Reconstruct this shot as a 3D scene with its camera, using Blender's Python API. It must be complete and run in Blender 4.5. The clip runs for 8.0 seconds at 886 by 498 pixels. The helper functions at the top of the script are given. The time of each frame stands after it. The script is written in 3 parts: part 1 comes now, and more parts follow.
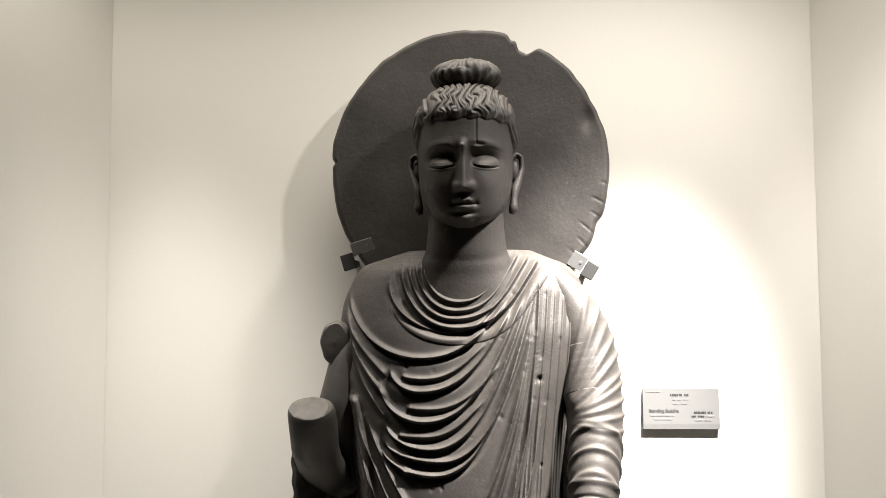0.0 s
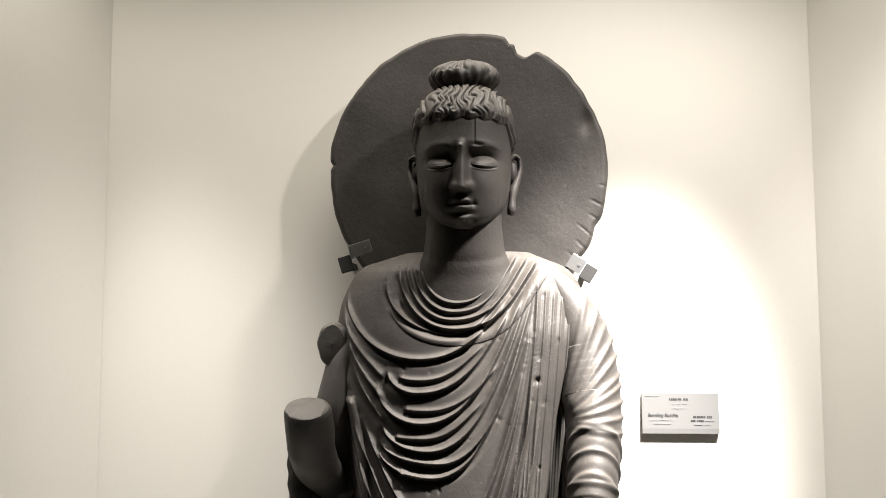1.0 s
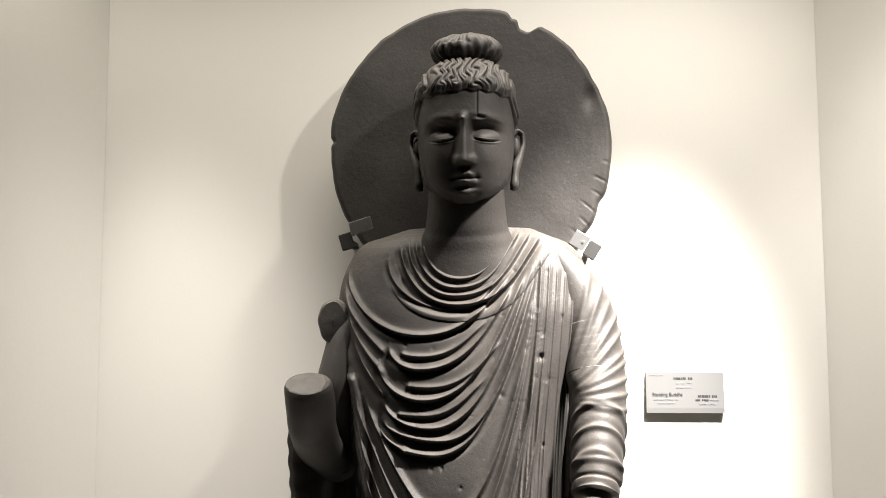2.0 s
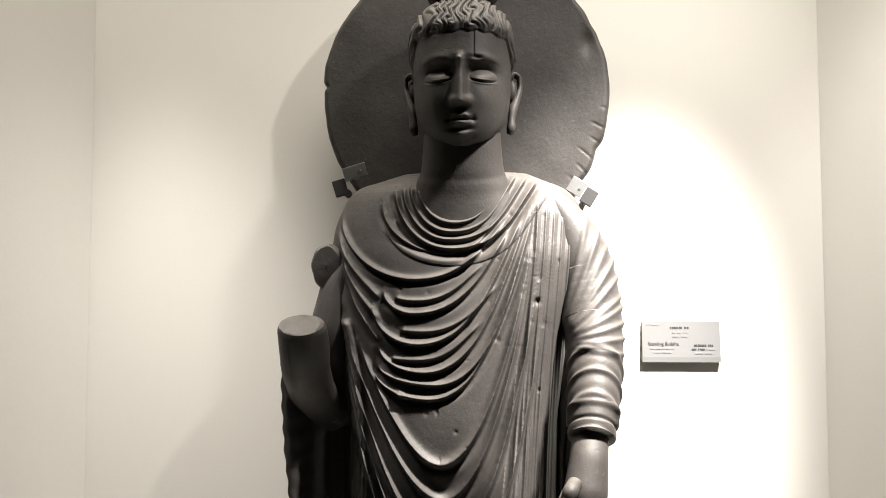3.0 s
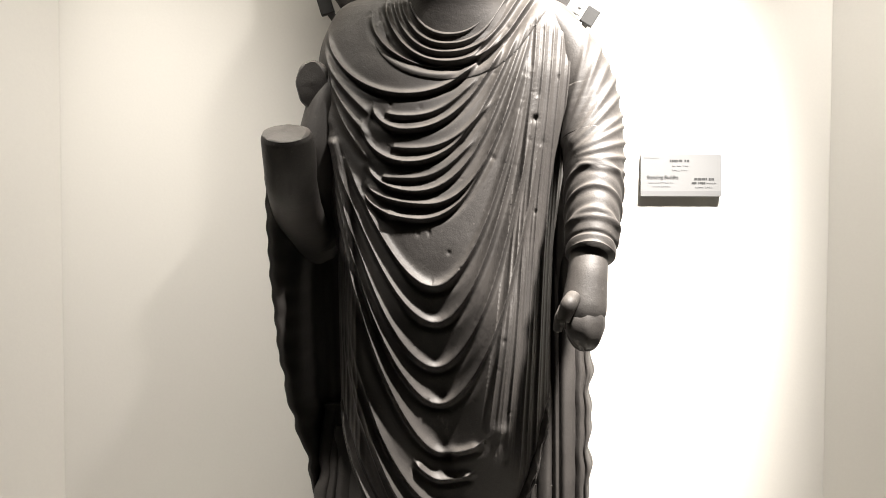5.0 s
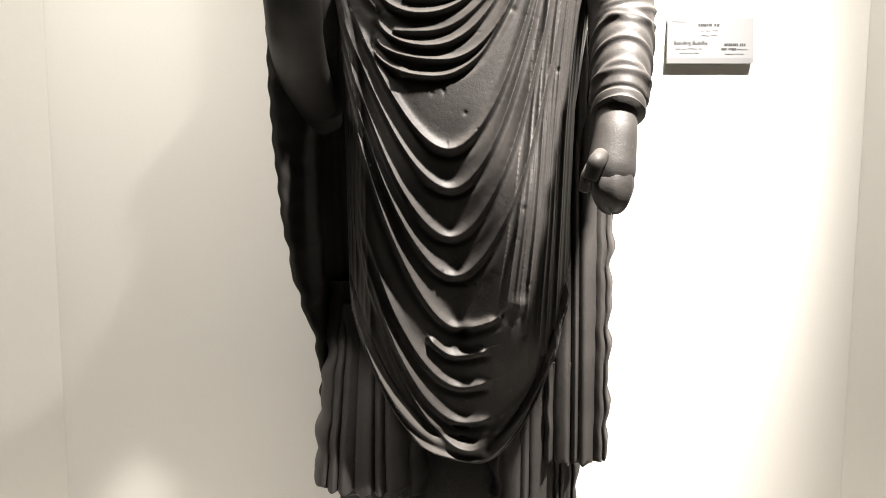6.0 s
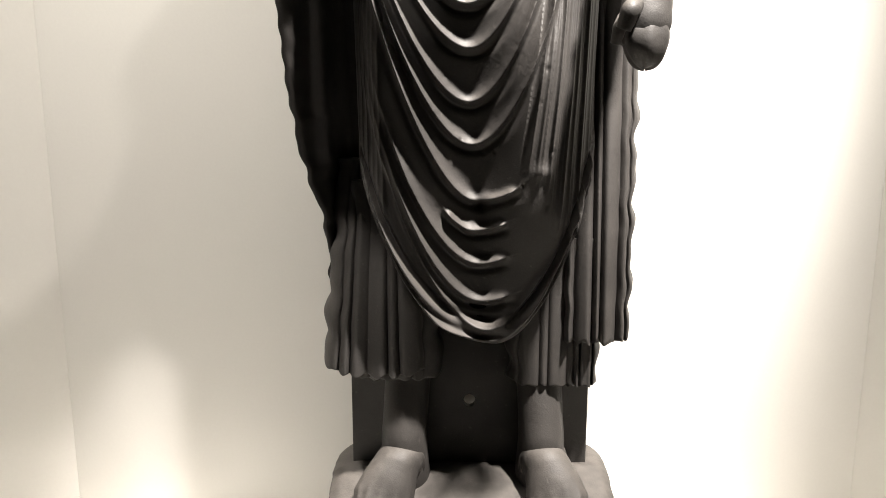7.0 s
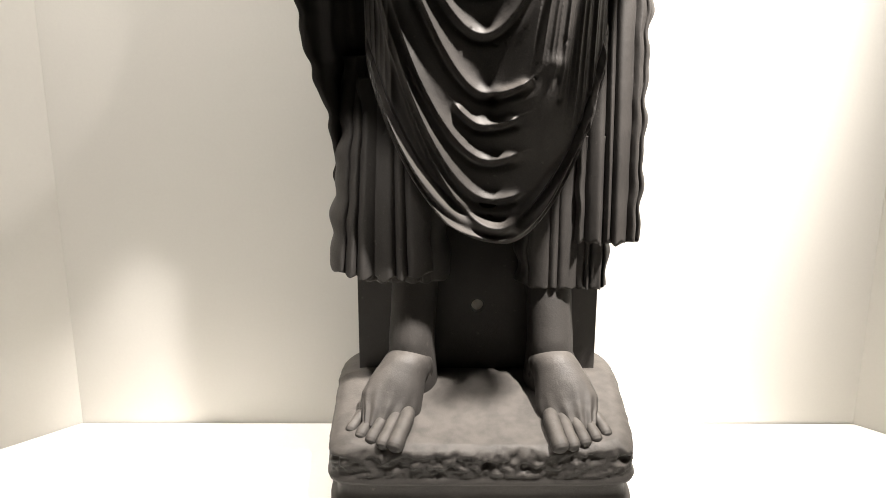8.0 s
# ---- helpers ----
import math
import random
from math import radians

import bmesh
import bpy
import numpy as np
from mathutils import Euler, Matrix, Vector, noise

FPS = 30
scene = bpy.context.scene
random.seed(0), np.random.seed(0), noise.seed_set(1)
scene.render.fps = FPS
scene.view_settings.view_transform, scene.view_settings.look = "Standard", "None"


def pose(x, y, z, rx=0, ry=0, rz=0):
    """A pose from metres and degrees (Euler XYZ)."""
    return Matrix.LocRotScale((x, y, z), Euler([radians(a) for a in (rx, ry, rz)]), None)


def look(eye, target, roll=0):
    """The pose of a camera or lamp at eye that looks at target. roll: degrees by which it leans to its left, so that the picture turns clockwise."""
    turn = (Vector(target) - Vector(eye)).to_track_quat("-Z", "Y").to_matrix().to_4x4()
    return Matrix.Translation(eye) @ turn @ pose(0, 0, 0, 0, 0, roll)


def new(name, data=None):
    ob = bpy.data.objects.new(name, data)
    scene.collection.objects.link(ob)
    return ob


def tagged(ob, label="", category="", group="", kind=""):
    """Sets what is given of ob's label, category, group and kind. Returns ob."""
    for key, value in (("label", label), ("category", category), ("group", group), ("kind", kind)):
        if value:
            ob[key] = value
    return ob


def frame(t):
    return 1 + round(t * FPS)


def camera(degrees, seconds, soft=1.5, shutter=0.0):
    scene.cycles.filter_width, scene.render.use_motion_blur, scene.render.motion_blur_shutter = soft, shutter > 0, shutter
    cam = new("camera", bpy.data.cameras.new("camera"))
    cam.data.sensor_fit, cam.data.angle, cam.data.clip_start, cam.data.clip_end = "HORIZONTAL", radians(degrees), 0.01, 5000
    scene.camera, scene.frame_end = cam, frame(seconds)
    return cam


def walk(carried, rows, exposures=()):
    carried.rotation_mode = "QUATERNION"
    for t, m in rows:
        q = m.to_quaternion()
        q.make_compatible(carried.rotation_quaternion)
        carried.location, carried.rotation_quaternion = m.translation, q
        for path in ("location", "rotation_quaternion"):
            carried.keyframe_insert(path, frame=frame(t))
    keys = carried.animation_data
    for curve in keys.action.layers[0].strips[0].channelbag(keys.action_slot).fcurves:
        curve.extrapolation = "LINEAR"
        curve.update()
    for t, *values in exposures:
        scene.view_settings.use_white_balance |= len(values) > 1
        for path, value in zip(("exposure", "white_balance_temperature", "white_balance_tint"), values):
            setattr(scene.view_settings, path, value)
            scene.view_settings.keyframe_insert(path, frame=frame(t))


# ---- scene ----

# ---------------------------------------------------------------- camera
cam = camera(54.0, 8.0, soft=0.9)
ROWS = [
    (0.0, 0.0657, -2.1901, 1.6072, 3.49, 3.79, 0.23),
    (0.5, 0.0662, -2.1862, 1.5876, 3.54, 4.31, 0.20),
    (1.0, 0.0672, -2.1801, 1.5710, 3.41, 4.97, 0.10),
    (2.5, 0.0541, -2.1371, 1.4948, 3.33, 4.37, 0.20),
    (3.0, 0.0500, -2.1221, 1.4549, 2.82, 3.37, 0.03),
    (3.5, 0.0466, -2.0957, 1.3995, 2.65, 1.58, 0.18),
    (4.0, 0.0392, -2.0724, 1.3468, 2.62, 0.07, 0.29),
    (5.5, 0.0095, -1.9923, 1.2059, 1.30, -4.26, -0.35),
    (6.0, -0.0146, -1.9351, 1.1368, 1.33, -7.01, -0.19),
    (6.5, -0.0374, -1.8996, 1.0834, 1.08, -8.80, 0.08),
    (7.0, -0.0620, -1.8599, 1.0278, 0.74, -12.10, -0.04),
    (7.5, -0.0785, -1.8442, 0.9771, 0.34, -14.21, -0.08),
    (8.0, -0.1000, -1.8498, 0.9188, -0.01, -15.11, -0.10),
]
walk(cam, [(t, pose(x, y, z, 90 + pitch, roll, yaw)) for t, x, y, z, yaw, pitch, roll in ROWS],
     exposures=[(0.0, -0.30), (4.0, -0.30), (6.0, -0.08), (8.0, -0.04)])

# ---------------------------------------------------------------- light
world = bpy.data.worlds.new("gallery_air")
world.use_nodes = True
world.node_tree.nodes["Background"].inputs[0].default_value = (1.0, 0.93, 0.82, 1)
world.node_tree.nodes["Background"].inputs[1].default_value = 0.012
scene.world = world


def spot(name, eye, target, watts, degrees, blend, size, colour):
    data = bpy.data.lights.new(name, "SPOT")
    data.energy, data.spot_size, data.spot_blend, data.shadow_soft_size, data.color = watts, radians(degrees), blend, size, colour
    ob = new(name, data)
    ob.matrix_world = look(eye, target)
    return ob


def strip(name, eye, target, watts, long, deep, spread, colour):
    data = bpy.data.lights.new(name, "AREA")
    data.shape, data.size, data.size_y, data.spread = "RECTANGLE", long, deep, radians(spread)
    data.energy, data.color = watts, colour
    ob = new(name, data)
    ob.matrix_world = look(eye, target)
    return ob


# one reflector lamp up by the opening: a narrow beam, and its wide weak spill
spot("key_spotlight", (0.80, -0.95, 2.97), (0.29, -0.20, 1.30), 2200, 35, 1.0, 0.07, (1.0, 0.95, 0.90))
spot("key_spill", (0.84, -0.98, 2.97), (0.10, -0.20, 1.50), 115, 80, 1.0, 0.045, (1.0, 0.95, 0.90))
# unseen area lamp, added to wash the niche wall evenly from above
strip("wall_wash_fill", (-0.04, -0.42, 2.97), (-0.04, -0.18, 0.0), 25, 2.7, 0.16, 85, (1.0, 0.935, 0.83))
spot("left_downlight", (-0.98, -0.66, 2.95), (-0.50, -0.02, 0.18), 310, 42, 1.0, 0.10, (1.0, 0.955, 0.90))
spot("right_downlight", (1.10, -0.60, 2.95), (0.86, -0.02, 0.30), 215, 44, 1.0, 0.10, (1.0, 0.955, 0.90))


# ---------------------------------------------------------------- materials
def material(name, colour, rough=0.6, metal=0.0, vary=0.15, scale=6.0, fine=120.0, bump=0.15, spec=0.5, distance=0.002):
    """A surface with colour that varies at two scales, and a fine relief."""
    m = bpy.data.materials.new(name)
    m.use_nodes = True
    t = m.node_tree
    n, l = t.nodes, t.links
    b = n["Principled BSDF"]
    b.inputs["Roughness"].default_value, b.inputs["Metallic"].default_value = rough, metal
    b.inputs["Specular IOR Level"].default_value = spec
    co = n.new("ShaderNodeTexCoord")
    big, small = n.new("ShaderNodeTexNoise"), n.new("ShaderNodeTexNoise")
    big.inputs["Scale"].default_value, big.inputs["Detail"].default_value = scale, 5
    small.inputs["Scale"].default_value, small.inputs["Detail"].default_value = fine, 4
    mix = n.new("ShaderNodeMix")
    mix.data_type = "RGBA"
    mix.inputs[6].default_value = (*[c * (1 - vary) for c in colour], 1)
    mix.inputs[7].default_value = (*[min(1, c * (1 + vary)) for c in colour], 1)
    add = n.new("ShaderNodeMath")
    add.operation, add.inputs[1].default_value = "MULTIPLY_ADD", 0.6
    sub = n.new("ShaderNodeMath")
    sub.operation, sub.inputs[1].default_value = "MULTIPLY", 0.4
    l.new(co.outputs["Object"], big.inputs["Vector"])
    l.new(co.outputs["Object"], small.inputs["Vector"])
    l.new(small.outputs["Fac"], sub.inputs[0])
    l.new(big.outputs["Fac"], add.inputs[0])
    l.new(sub.outputs[0], add.inputs[2])
    ramp = n.new("ShaderNodeMapRange")
    ramp.inputs["From Min"].default_value, ramp.inputs["From Max"].default_value = 0.3, 0.7
    l.new(add.outputs[0], ramp.inputs["Value"])
    l.new(ramp.outputs["Result"], mix.inputs[0])
    l.new(mix.outputs[2], b.inputs["Base Color"])
    if bump:
        bp = n.new("ShaderNodeBump")
        bp.inputs["Strength"].default_value, bp.inputs["Distance"].default_value = bump, distance
        l.new(small.outputs["Fac"], bp.inputs["Height"])
        l.new(bp.outputs["Normal"], b.inputs["Normal"])
    return m


M_WALL = material("cream_wall_paint", (0.64, 0.617, 0.572), 0.85, vary=0.025, scale=1.3, fine=160, bump=0.08, spec=0.2)
M_FLOOR = material("white_plinth_paint", (0.80, 0.78, 0.74), 0.6, vary=0.03, scale=2.5, fine=90, bump=0.04, spec=0.3)
M_ROOM = material("gallery_plaster", (0.16, 0.15, 0.14), 0.9, vary=0.04, scale=1.0, fine=60)
M_ROOMFLOOR = material("gallery_floor_stone", (0.12, 0.105, 0.09), 0.4, vary=0.15, scale=2.0, fine=40)
M_STONE = material("grey_schist", (0.0325, 0.0292, 0.0266), 0.58, vary=0.38, scale=9, fine=430, bump=0.34, spec=0.3, distance=0.001)


def top_lit(m, pale_tone, low, high):
    """Paints top light into a stone: paler ledges and upward faces, in uneven patches."""
    t = m.node_tree
    n, l = t.nodes, t.links
    b = n["Principled BSDF"]
    old = b.inputs["Base Color"].links[0].from_socket
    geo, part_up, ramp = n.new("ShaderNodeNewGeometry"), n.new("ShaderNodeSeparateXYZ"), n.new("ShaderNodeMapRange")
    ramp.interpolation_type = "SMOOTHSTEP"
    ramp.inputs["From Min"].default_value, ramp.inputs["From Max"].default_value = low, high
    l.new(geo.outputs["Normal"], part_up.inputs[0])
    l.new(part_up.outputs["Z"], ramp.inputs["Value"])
    co, patch = n.new("ShaderNodeTexCoord"), n.new("ShaderNodeTexNoise")
    patch.inputs["Scale"].default_value, patch.inputs["Detail"].default_value = 38, 8
    l.new(co.outputs["Object"], patch.inputs["Vector"])
    some = n.new("ShaderNodeMapRange")
    some.inputs["From Min"].default_value, some.inputs["From Max"].default_value, some.inputs["To Min"].default_value = 0.3, 0.62, 0.45
    l.new(patch.outputs["Fac"], some.inputs["Value"])
    spots, few, fleck = n.new("ShaderNodeTexNoise"), n.new("ShaderNodeMapRange"), n.new("ShaderNodeMix")
    spots.inputs["Scale"].default_value, spots.inputs["Detail"].default_value = 95, 6
    few.inputs["From Min"].default_value, few.inputs["From Max"].default_value, few.inputs["To Max"].default_value = 0.66, 0.75, 0.4
    fleck.data_type = "RGBA"
    l.new(co.outputs["Object"], spots.inputs["Vector"])
    l.new(spots.outputs["Fac"], few.inputs["Value"])
    l.new(few.outputs["Result"], fleck.inputs[0])
    l.new(old, fleck.inputs[6])
    fleck.inputs[7].default_value = (*[1.25 * c for c in pale_tone], 1)
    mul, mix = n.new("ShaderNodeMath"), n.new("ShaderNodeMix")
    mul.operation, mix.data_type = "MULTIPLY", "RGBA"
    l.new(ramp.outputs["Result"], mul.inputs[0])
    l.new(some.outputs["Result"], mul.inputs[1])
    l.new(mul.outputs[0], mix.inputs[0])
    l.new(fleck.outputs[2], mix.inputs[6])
    mix.inputs[7].default_value = (*pale_tone, 1)
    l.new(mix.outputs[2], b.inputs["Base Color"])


def pitted(m, scale, strength, distance):
    """Adds a coarser, uneven relief under the fine grain of a stone."""
    t = m.node_tree
    n, l = t.nodes, t.links
    co, lump, bp = n.new("ShaderNodeTexCoord"), n.new("ShaderNodeTexNoise"), n.new("ShaderNodeBump")
    lump.inputs["Scale"].default_value, lump.inputs["Detail"].default_value, lump.inputs["Roughness"].default_value = scale, 6, 0.65
    bp.inputs["Strength"].default_value, bp.inputs["Distance"].default_value = strength, distance
    l.new(co.outputs["Object"], lump.inputs["Vector"])
    l.new(lump.outputs["Fac"], bp.inputs["Height"])
    fine = [k for k in n if k.bl_idname == "ShaderNodeBump" and k != bp][0]
    l.new(bp.outputs["Normal"], fine.inputs["Normal"])


pitted(M_STONE, 60, 0.18, 0.006)
# light from above put into the stone's colour on its upward faces
top_lit(M_STONE, (0.080, 0.071, 0.063), 0.15, 0.95)
M_STEEL = material("brushed_steel", (0.75, 0.75, 0.74), 0.32, metal=1.0, vary=0.05, scale=30, fine=300, bump=0.03)
M_BLACK = material("black_rubber", (0.015, 0.014, 0.013), 0.7, vary=0.2, scale=20, fine=200)
M_PLATE = material("silver_label_plate", (0.17, 0.17, 0.168), 0.4, metal=0.3, vary=0.03, scale=20, fine=300, bump=0.03)
M_INK = material("black_print", (0.03, 0.03, 0.03), 0.6, vary=0.1, bump=0)
M_GREYINK = material("grey_print", (0.16, 0.16, 0.16), 0.6, vary=0.1, bump=0)


# ---------------------------------------------------------------- mesh helpers
def mesh_of(name, verts, faces, mat, smooth=False):
    me = bpy.data.meshes.new(name)
    me.from_pydata([tuple(map(float, v)) for v in verts], [], [tuple(map(int, q)) for q in faces])
    me.materials.append(mat)
    if smooth:
        me.polygons.foreach_set("use_smooth", np.ones(len(me.polygons), dtype=bool))
    me.update()
    return me


def bm_mesh(name, bm, mat, smooth=False):
    bmesh.ops.recalc_face_normals(bm, faces=bm.faces)
    me = bpy.data.meshes.new(name)
    bm.to_mesh(me)
    bm.free()
    me.materials.append(mat)
    if smooth:
        me.polygons.foreach_set("use_smooth", np.ones(len(me.polygons), dtype=bool))
    return me


def part(name, bm, mat, parent, label="", smooth=False):
    ob = new(name, bm_mesh(name, bm, mat, smooth))
    ob.parent = parent
    if label:
        tagged(ob, label)
    return ob


def box(bm, x0, x1, y0, y1, z0, z1, bevel=0.0):
    r = bmesh.ops.create_cube(bm, size=1.0, matrix=Matrix.LocRotScale(((x0 + x1) / 2, (y0 + y1) / 2, (z0 + z1) / 2), None, (x1 - x0, y1 - y0, z1 - z0)))
    if bevel:
        edges = list({e for v in r["verts"] for e in v.link_edges})
        bmesh.ops.bevel(bm, geom=edges, offset=bevel, segments=2, profile=0.6, affect="EDGES")
    return bm


def prism(bm, outline, z0, z1):
    """A solid over a flat outline of (x, y)."""
    low = [bm.verts.new((x, y, z0)) for x, y in outline]
    top = [bm.verts.new((x, y, z1)) for x, y in outline]
    bm.faces.new(low[::-1])
    bm.faces.new(top)
    for i in range(len(outline)):
        j = (i + 1) % len(outline)
        bm.faces.new((low[i], low[j], top[j], top[i]))
    return bm


def setting(name, bm, mat, label, category):
    return tagged(new(name, bm_mesh(name, bm, mat)), label, category, kind="structure")


# ---------------------------------------------------------------- the niche and the gallery
XL, XR, REACH, TOP, BASE = -0.936, 0.857, 0.75, 3.0, -0.35
setting("wall_back", box(bmesh.new(), XL - 0.1, XR + 0.1, 0.0, 0.12, BASE, TOP), M_WALL,
        "plain cream painted back wall of the display niche", "wall")
setting("wall_left", prism(bmesh.new(), [(XL, -0.001), (XL - REACH, -REACH), (XL - REACH, -REACH + 0.16), (XL - 0.08, 0.08)], BASE, TOP), M_WALL,
        "cream painted splayed side wall of the niche", "wall")
setting("wall_right", prism(bmesh.new(), [(XR, -0.001), (XR + 0.08, 0.08), (XR + REACH, -REACH + 0.16), (XR + REACH, -REACH)], BASE, TOP), M_WALL,
        "cream painted splayed side wall of the niche", "wall")
setting("floor", prism(bmesh.new(), [(XL, -0.004), (XL - REACH, -REACH), (XL - REACH, -1.15), (XR + REACH, -1.15), (XR + REACH, -REACH), (XR, -0.004)], -0.08, 0.0), M_FLOOR,
        "white painted display platform inside the niche", "floor")
setting("ground", box(bmesh.new(), -4.2, 4.2, -5.2, 0.3, BASE - 0.1, BASE), M_ROOMFLOOR, "polished stone gallery floor", "floor")
setting("platform_riser", box(bmesh.new(), XL - REACH, XR + REACH, -1.13, -1.05, BASE, -0.081), M_FLOOR, "white front of the display platform", "riser")
setting("wall_jamb_left", box(bmesh.new(), -4.2, XL - REACH, -REACH, -REACH + 0.15, BASE, TOP), M_ROOM, "plain gallery wall beside the niche", "wall")
setting("wall_jamb_right", box(bmesh.new(), XR + REACH, 4.2, -REACH, -REACH + 0.15, BASE, TOP), M_ROOM, "plain gallery wall beside the niche", "wall")
setting("wall_west", box(bmesh.new(), -4.3, -4.2, -5.2, 0.3, BASE, 3.4), M_ROOM, "plain gallery wall", "wall")
setting("wall_east", box(bmesh.new(), 4.2, 4.3, -5.2, 0.3, BASE, 3.4), M_ROOM, "plain gallery wall", "wall")
setting("wall_south", box(bmesh.new(), -4.3, 4.3, -5.3, -5.2, BASE, 3.4), M_ROOM, "plain gallery wall", "wall")
setting("wall_header", box(bmesh.new(), -4.2, 4.2, -REACH, -REACH + 0.15, TOP, 3.4), M_ROOM, "plain gallery wall above the niche", "wall")
setting("ceiling", box(bmesh.new(), -4.3, 4.3, -5.3, -REACH + 0.15, 3.4, 3.5), M_ROOM, "plain gallery ceiling", "ceiling")
setting("ceiling_niche", prism(bmesh.new(), [(XL - 0.1, 0.12), (XL - REACH, -REACH + 0.16), (XR + REACH, -REACH + 0.16), (XR + 0.1, 0.12)], TOP, TOP + 0.1), M_WALL,
        "cream painted top of the display niche", "ceiling")


# ---------------------------------------------------------------- the statue
class Shell:
    """Gathers the surfaces of one solid thing as vertices and faces."""

    def __init__(self):
        self.verts, self.faces, self.count = [], [], 0

    def add(self, verts, faces):
        self.verts.append(np.asarray(verts, float))
        self.faces += [tuple(int(i) + self.count for i in q) for q in faces]
        self.count += len(verts)

    def loft(self, g, closed=True, caps=True):
        """Joins the rings of g (rows, columns, 3) into one skin."""
        r, c = g.shape[:2]
        i, j = np.meshgrid(np.arange(r - 1), np.arange(c if closed else c - 1), indexing="ij")
        k = (j + 1) % c
        q = np.stack([i * c + j, i * c + k, (i + 1) * c + k, (i + 1) * c + j], -1).reshape(-1, 4)
        faces = [tuple(a) for a in q]
        if caps:
            faces += [tuple(range(c))[::-1], tuple(range((r - 1) * c, r * c))]
        self.add(g.reshape(-1, 3), faces)


def smooth(a, b, v):
    t = np.clip((v - a) / (b - a), 0, 1)
    return t * t * (3 - 2 * t)


def bell(v, c, w):
    return np.exp(-((v - c) / w) ** 2)


GRAIN = np.random.RandomState(7).uniform(-1, 1, (97, 97))


def wander(x, z, f, seed):
    """Smooth unevenness between -1 and 1; f sets how many swells there are to the metre."""
    u, v = x * f * 0.16 + 13.7 * seed, z * f * 0.16 + 5.3 * seed
    i, j = np.floor(u).astype(int), np.floor(v).astype(int)
    a, b = smooth(0, 1, u - i), smooth(0, 1, v - j)
    g = [GRAIN[(i + p) % 97, (j + q) % 97] for p in (0, 1) for q in (0, 1)]
    return (g[0] * (1 - b) + g[1] * b) * (1 - a) + (g[2] * (1 - b) + g[3] * b) * a


def curve(p, q, r, s, n=36):
    t = np.linspace(0, 1, n)[:, None]
    p, q, r, s = (np.array(v, float) for v in (p, q, r, s))
    return (1 - t) ** 3 * p + 3 * t * (1 - t) ** 2 * q + 3 * t * t * (1 - t) * r + t ** 3 * s


def swag(xl, zl, xb, zb, xr, zr, kl=0.6, kr=0.35, wide=0.5, lean=0.06):
    """A hanging fold: down from its left end, round its lowest point, up to its right end."""
    left = curve((xl, zl), (xl + lean * (xb - xl), zl - kl * (zl - zb)), (xb - wide * (xb - xl), zb), (xb, zb))
    right = curve((xb, zb), (xb + wide * (xr - xb), zb), (xr - 0.30 * (xr - xb), zr - kr * (zr - zb)), (xr, zr))
    return np.vstack([left, right[1:]])


def fold(x, z, line, up, down, height, fade=0.12, swell=0.0):
    """The height of one ridge along a line, soft above it and steep below, thinning out at its ends."""
    out = np.zeros_like(x)
    pad = 4.5 * max(up, down)
    near = (x > line[:, 0].min() - pad) & (x < line[:, 0].max() + pad) & (z > line[:, 1].min() - pad) & (z < line[:, 1].max() + pad)
    px, pz = x[near], z[near]
    best, side, along = np.full(px.shape, 9.0), np.zeros(px.shape), np.zeros(px.shape)
    n = len(line) - 1
    for i in range(n):
        (ax, az), (bx, bz) = line[i], line[i + 1]
        dx, dz = bx - ax, bz - az
        ll = dx * dx + dz * dz + 1e-12
        t = np.clip(((px - ax) * dx + (pz - az) * dz) / ll, 0, 1)
        ex, ez = px - ax - t * dx, pz - az - t * dz
        d = np.hypot(ex, ez)
        c = d < best
        best = np.where(c, d, best)
        side = np.where(c, dx * ez - dz * ex, side)
        along = np.where(c, (i + t) / n, along)
    full = 1 + swell * np.exp(-((along - 0.5) / 0.16) ** 2)
    w = np.where(side > 0, up, down) * full
    a = smooth(0, fade, along) * smooth(0, fade, 1 - along)
    cut = np.where(side < 0, 0.5 * np.exp(-((best - 2.8 * down) / (1.9 * down)) ** 2), 0)
    worn = 1 + 0.07 * wander(px, pz, 120, 11) + 0.03 * wander(px, pz, 700, 12)
    out[near] = height * worn * (np.exp(-(best / w) ** 1.5) - cut) * (0.15 + 0.85 * a) * (best < pad)
    return out


COLLAR = [
    (-0.094, 1.697, -0.015, 1.617, 0.094, 1.725),
    (-0.111, 1.700, -0.020, 1.598, 0.116, 1.728),
    (-0.126, 1.697, -0.023, 1.581, 0.140, 1.725),
    (-0.143, 1.690, -0.020, 1.562, 0.162, 1.717),
]
CHEST = [
    (-0.171, 1.660, -0.028, 1.553, 0.074, 1.622),
    (-0.267, 1.654, -0.095, 1.498, 0.107, 1.646),
    (-0.161, 1.473, -0.095, 1.428, 0.119, 1.644),
    (-0.135, 1.462, -0.091, 1.454, 0.049, 1.533),
    (-0.183, 1.438, -0.089, 1.365, 0.131, 1.643),
    (-0.123, 1.394, -0.077, 1.391, 0.081, 1.491),
    (-0.171, 1.362, -0.077, 1.308, 0.141, 1.641),
    (-0.143, 1.337, -0.089, 1.333, 0.045, 1.414),
    (-0.173, 1.324, -0.054, 1.283, 0.127, 1.538),
    (-0.178, 1.310, -0.066, 1.254, 0.152, 1.639),
]
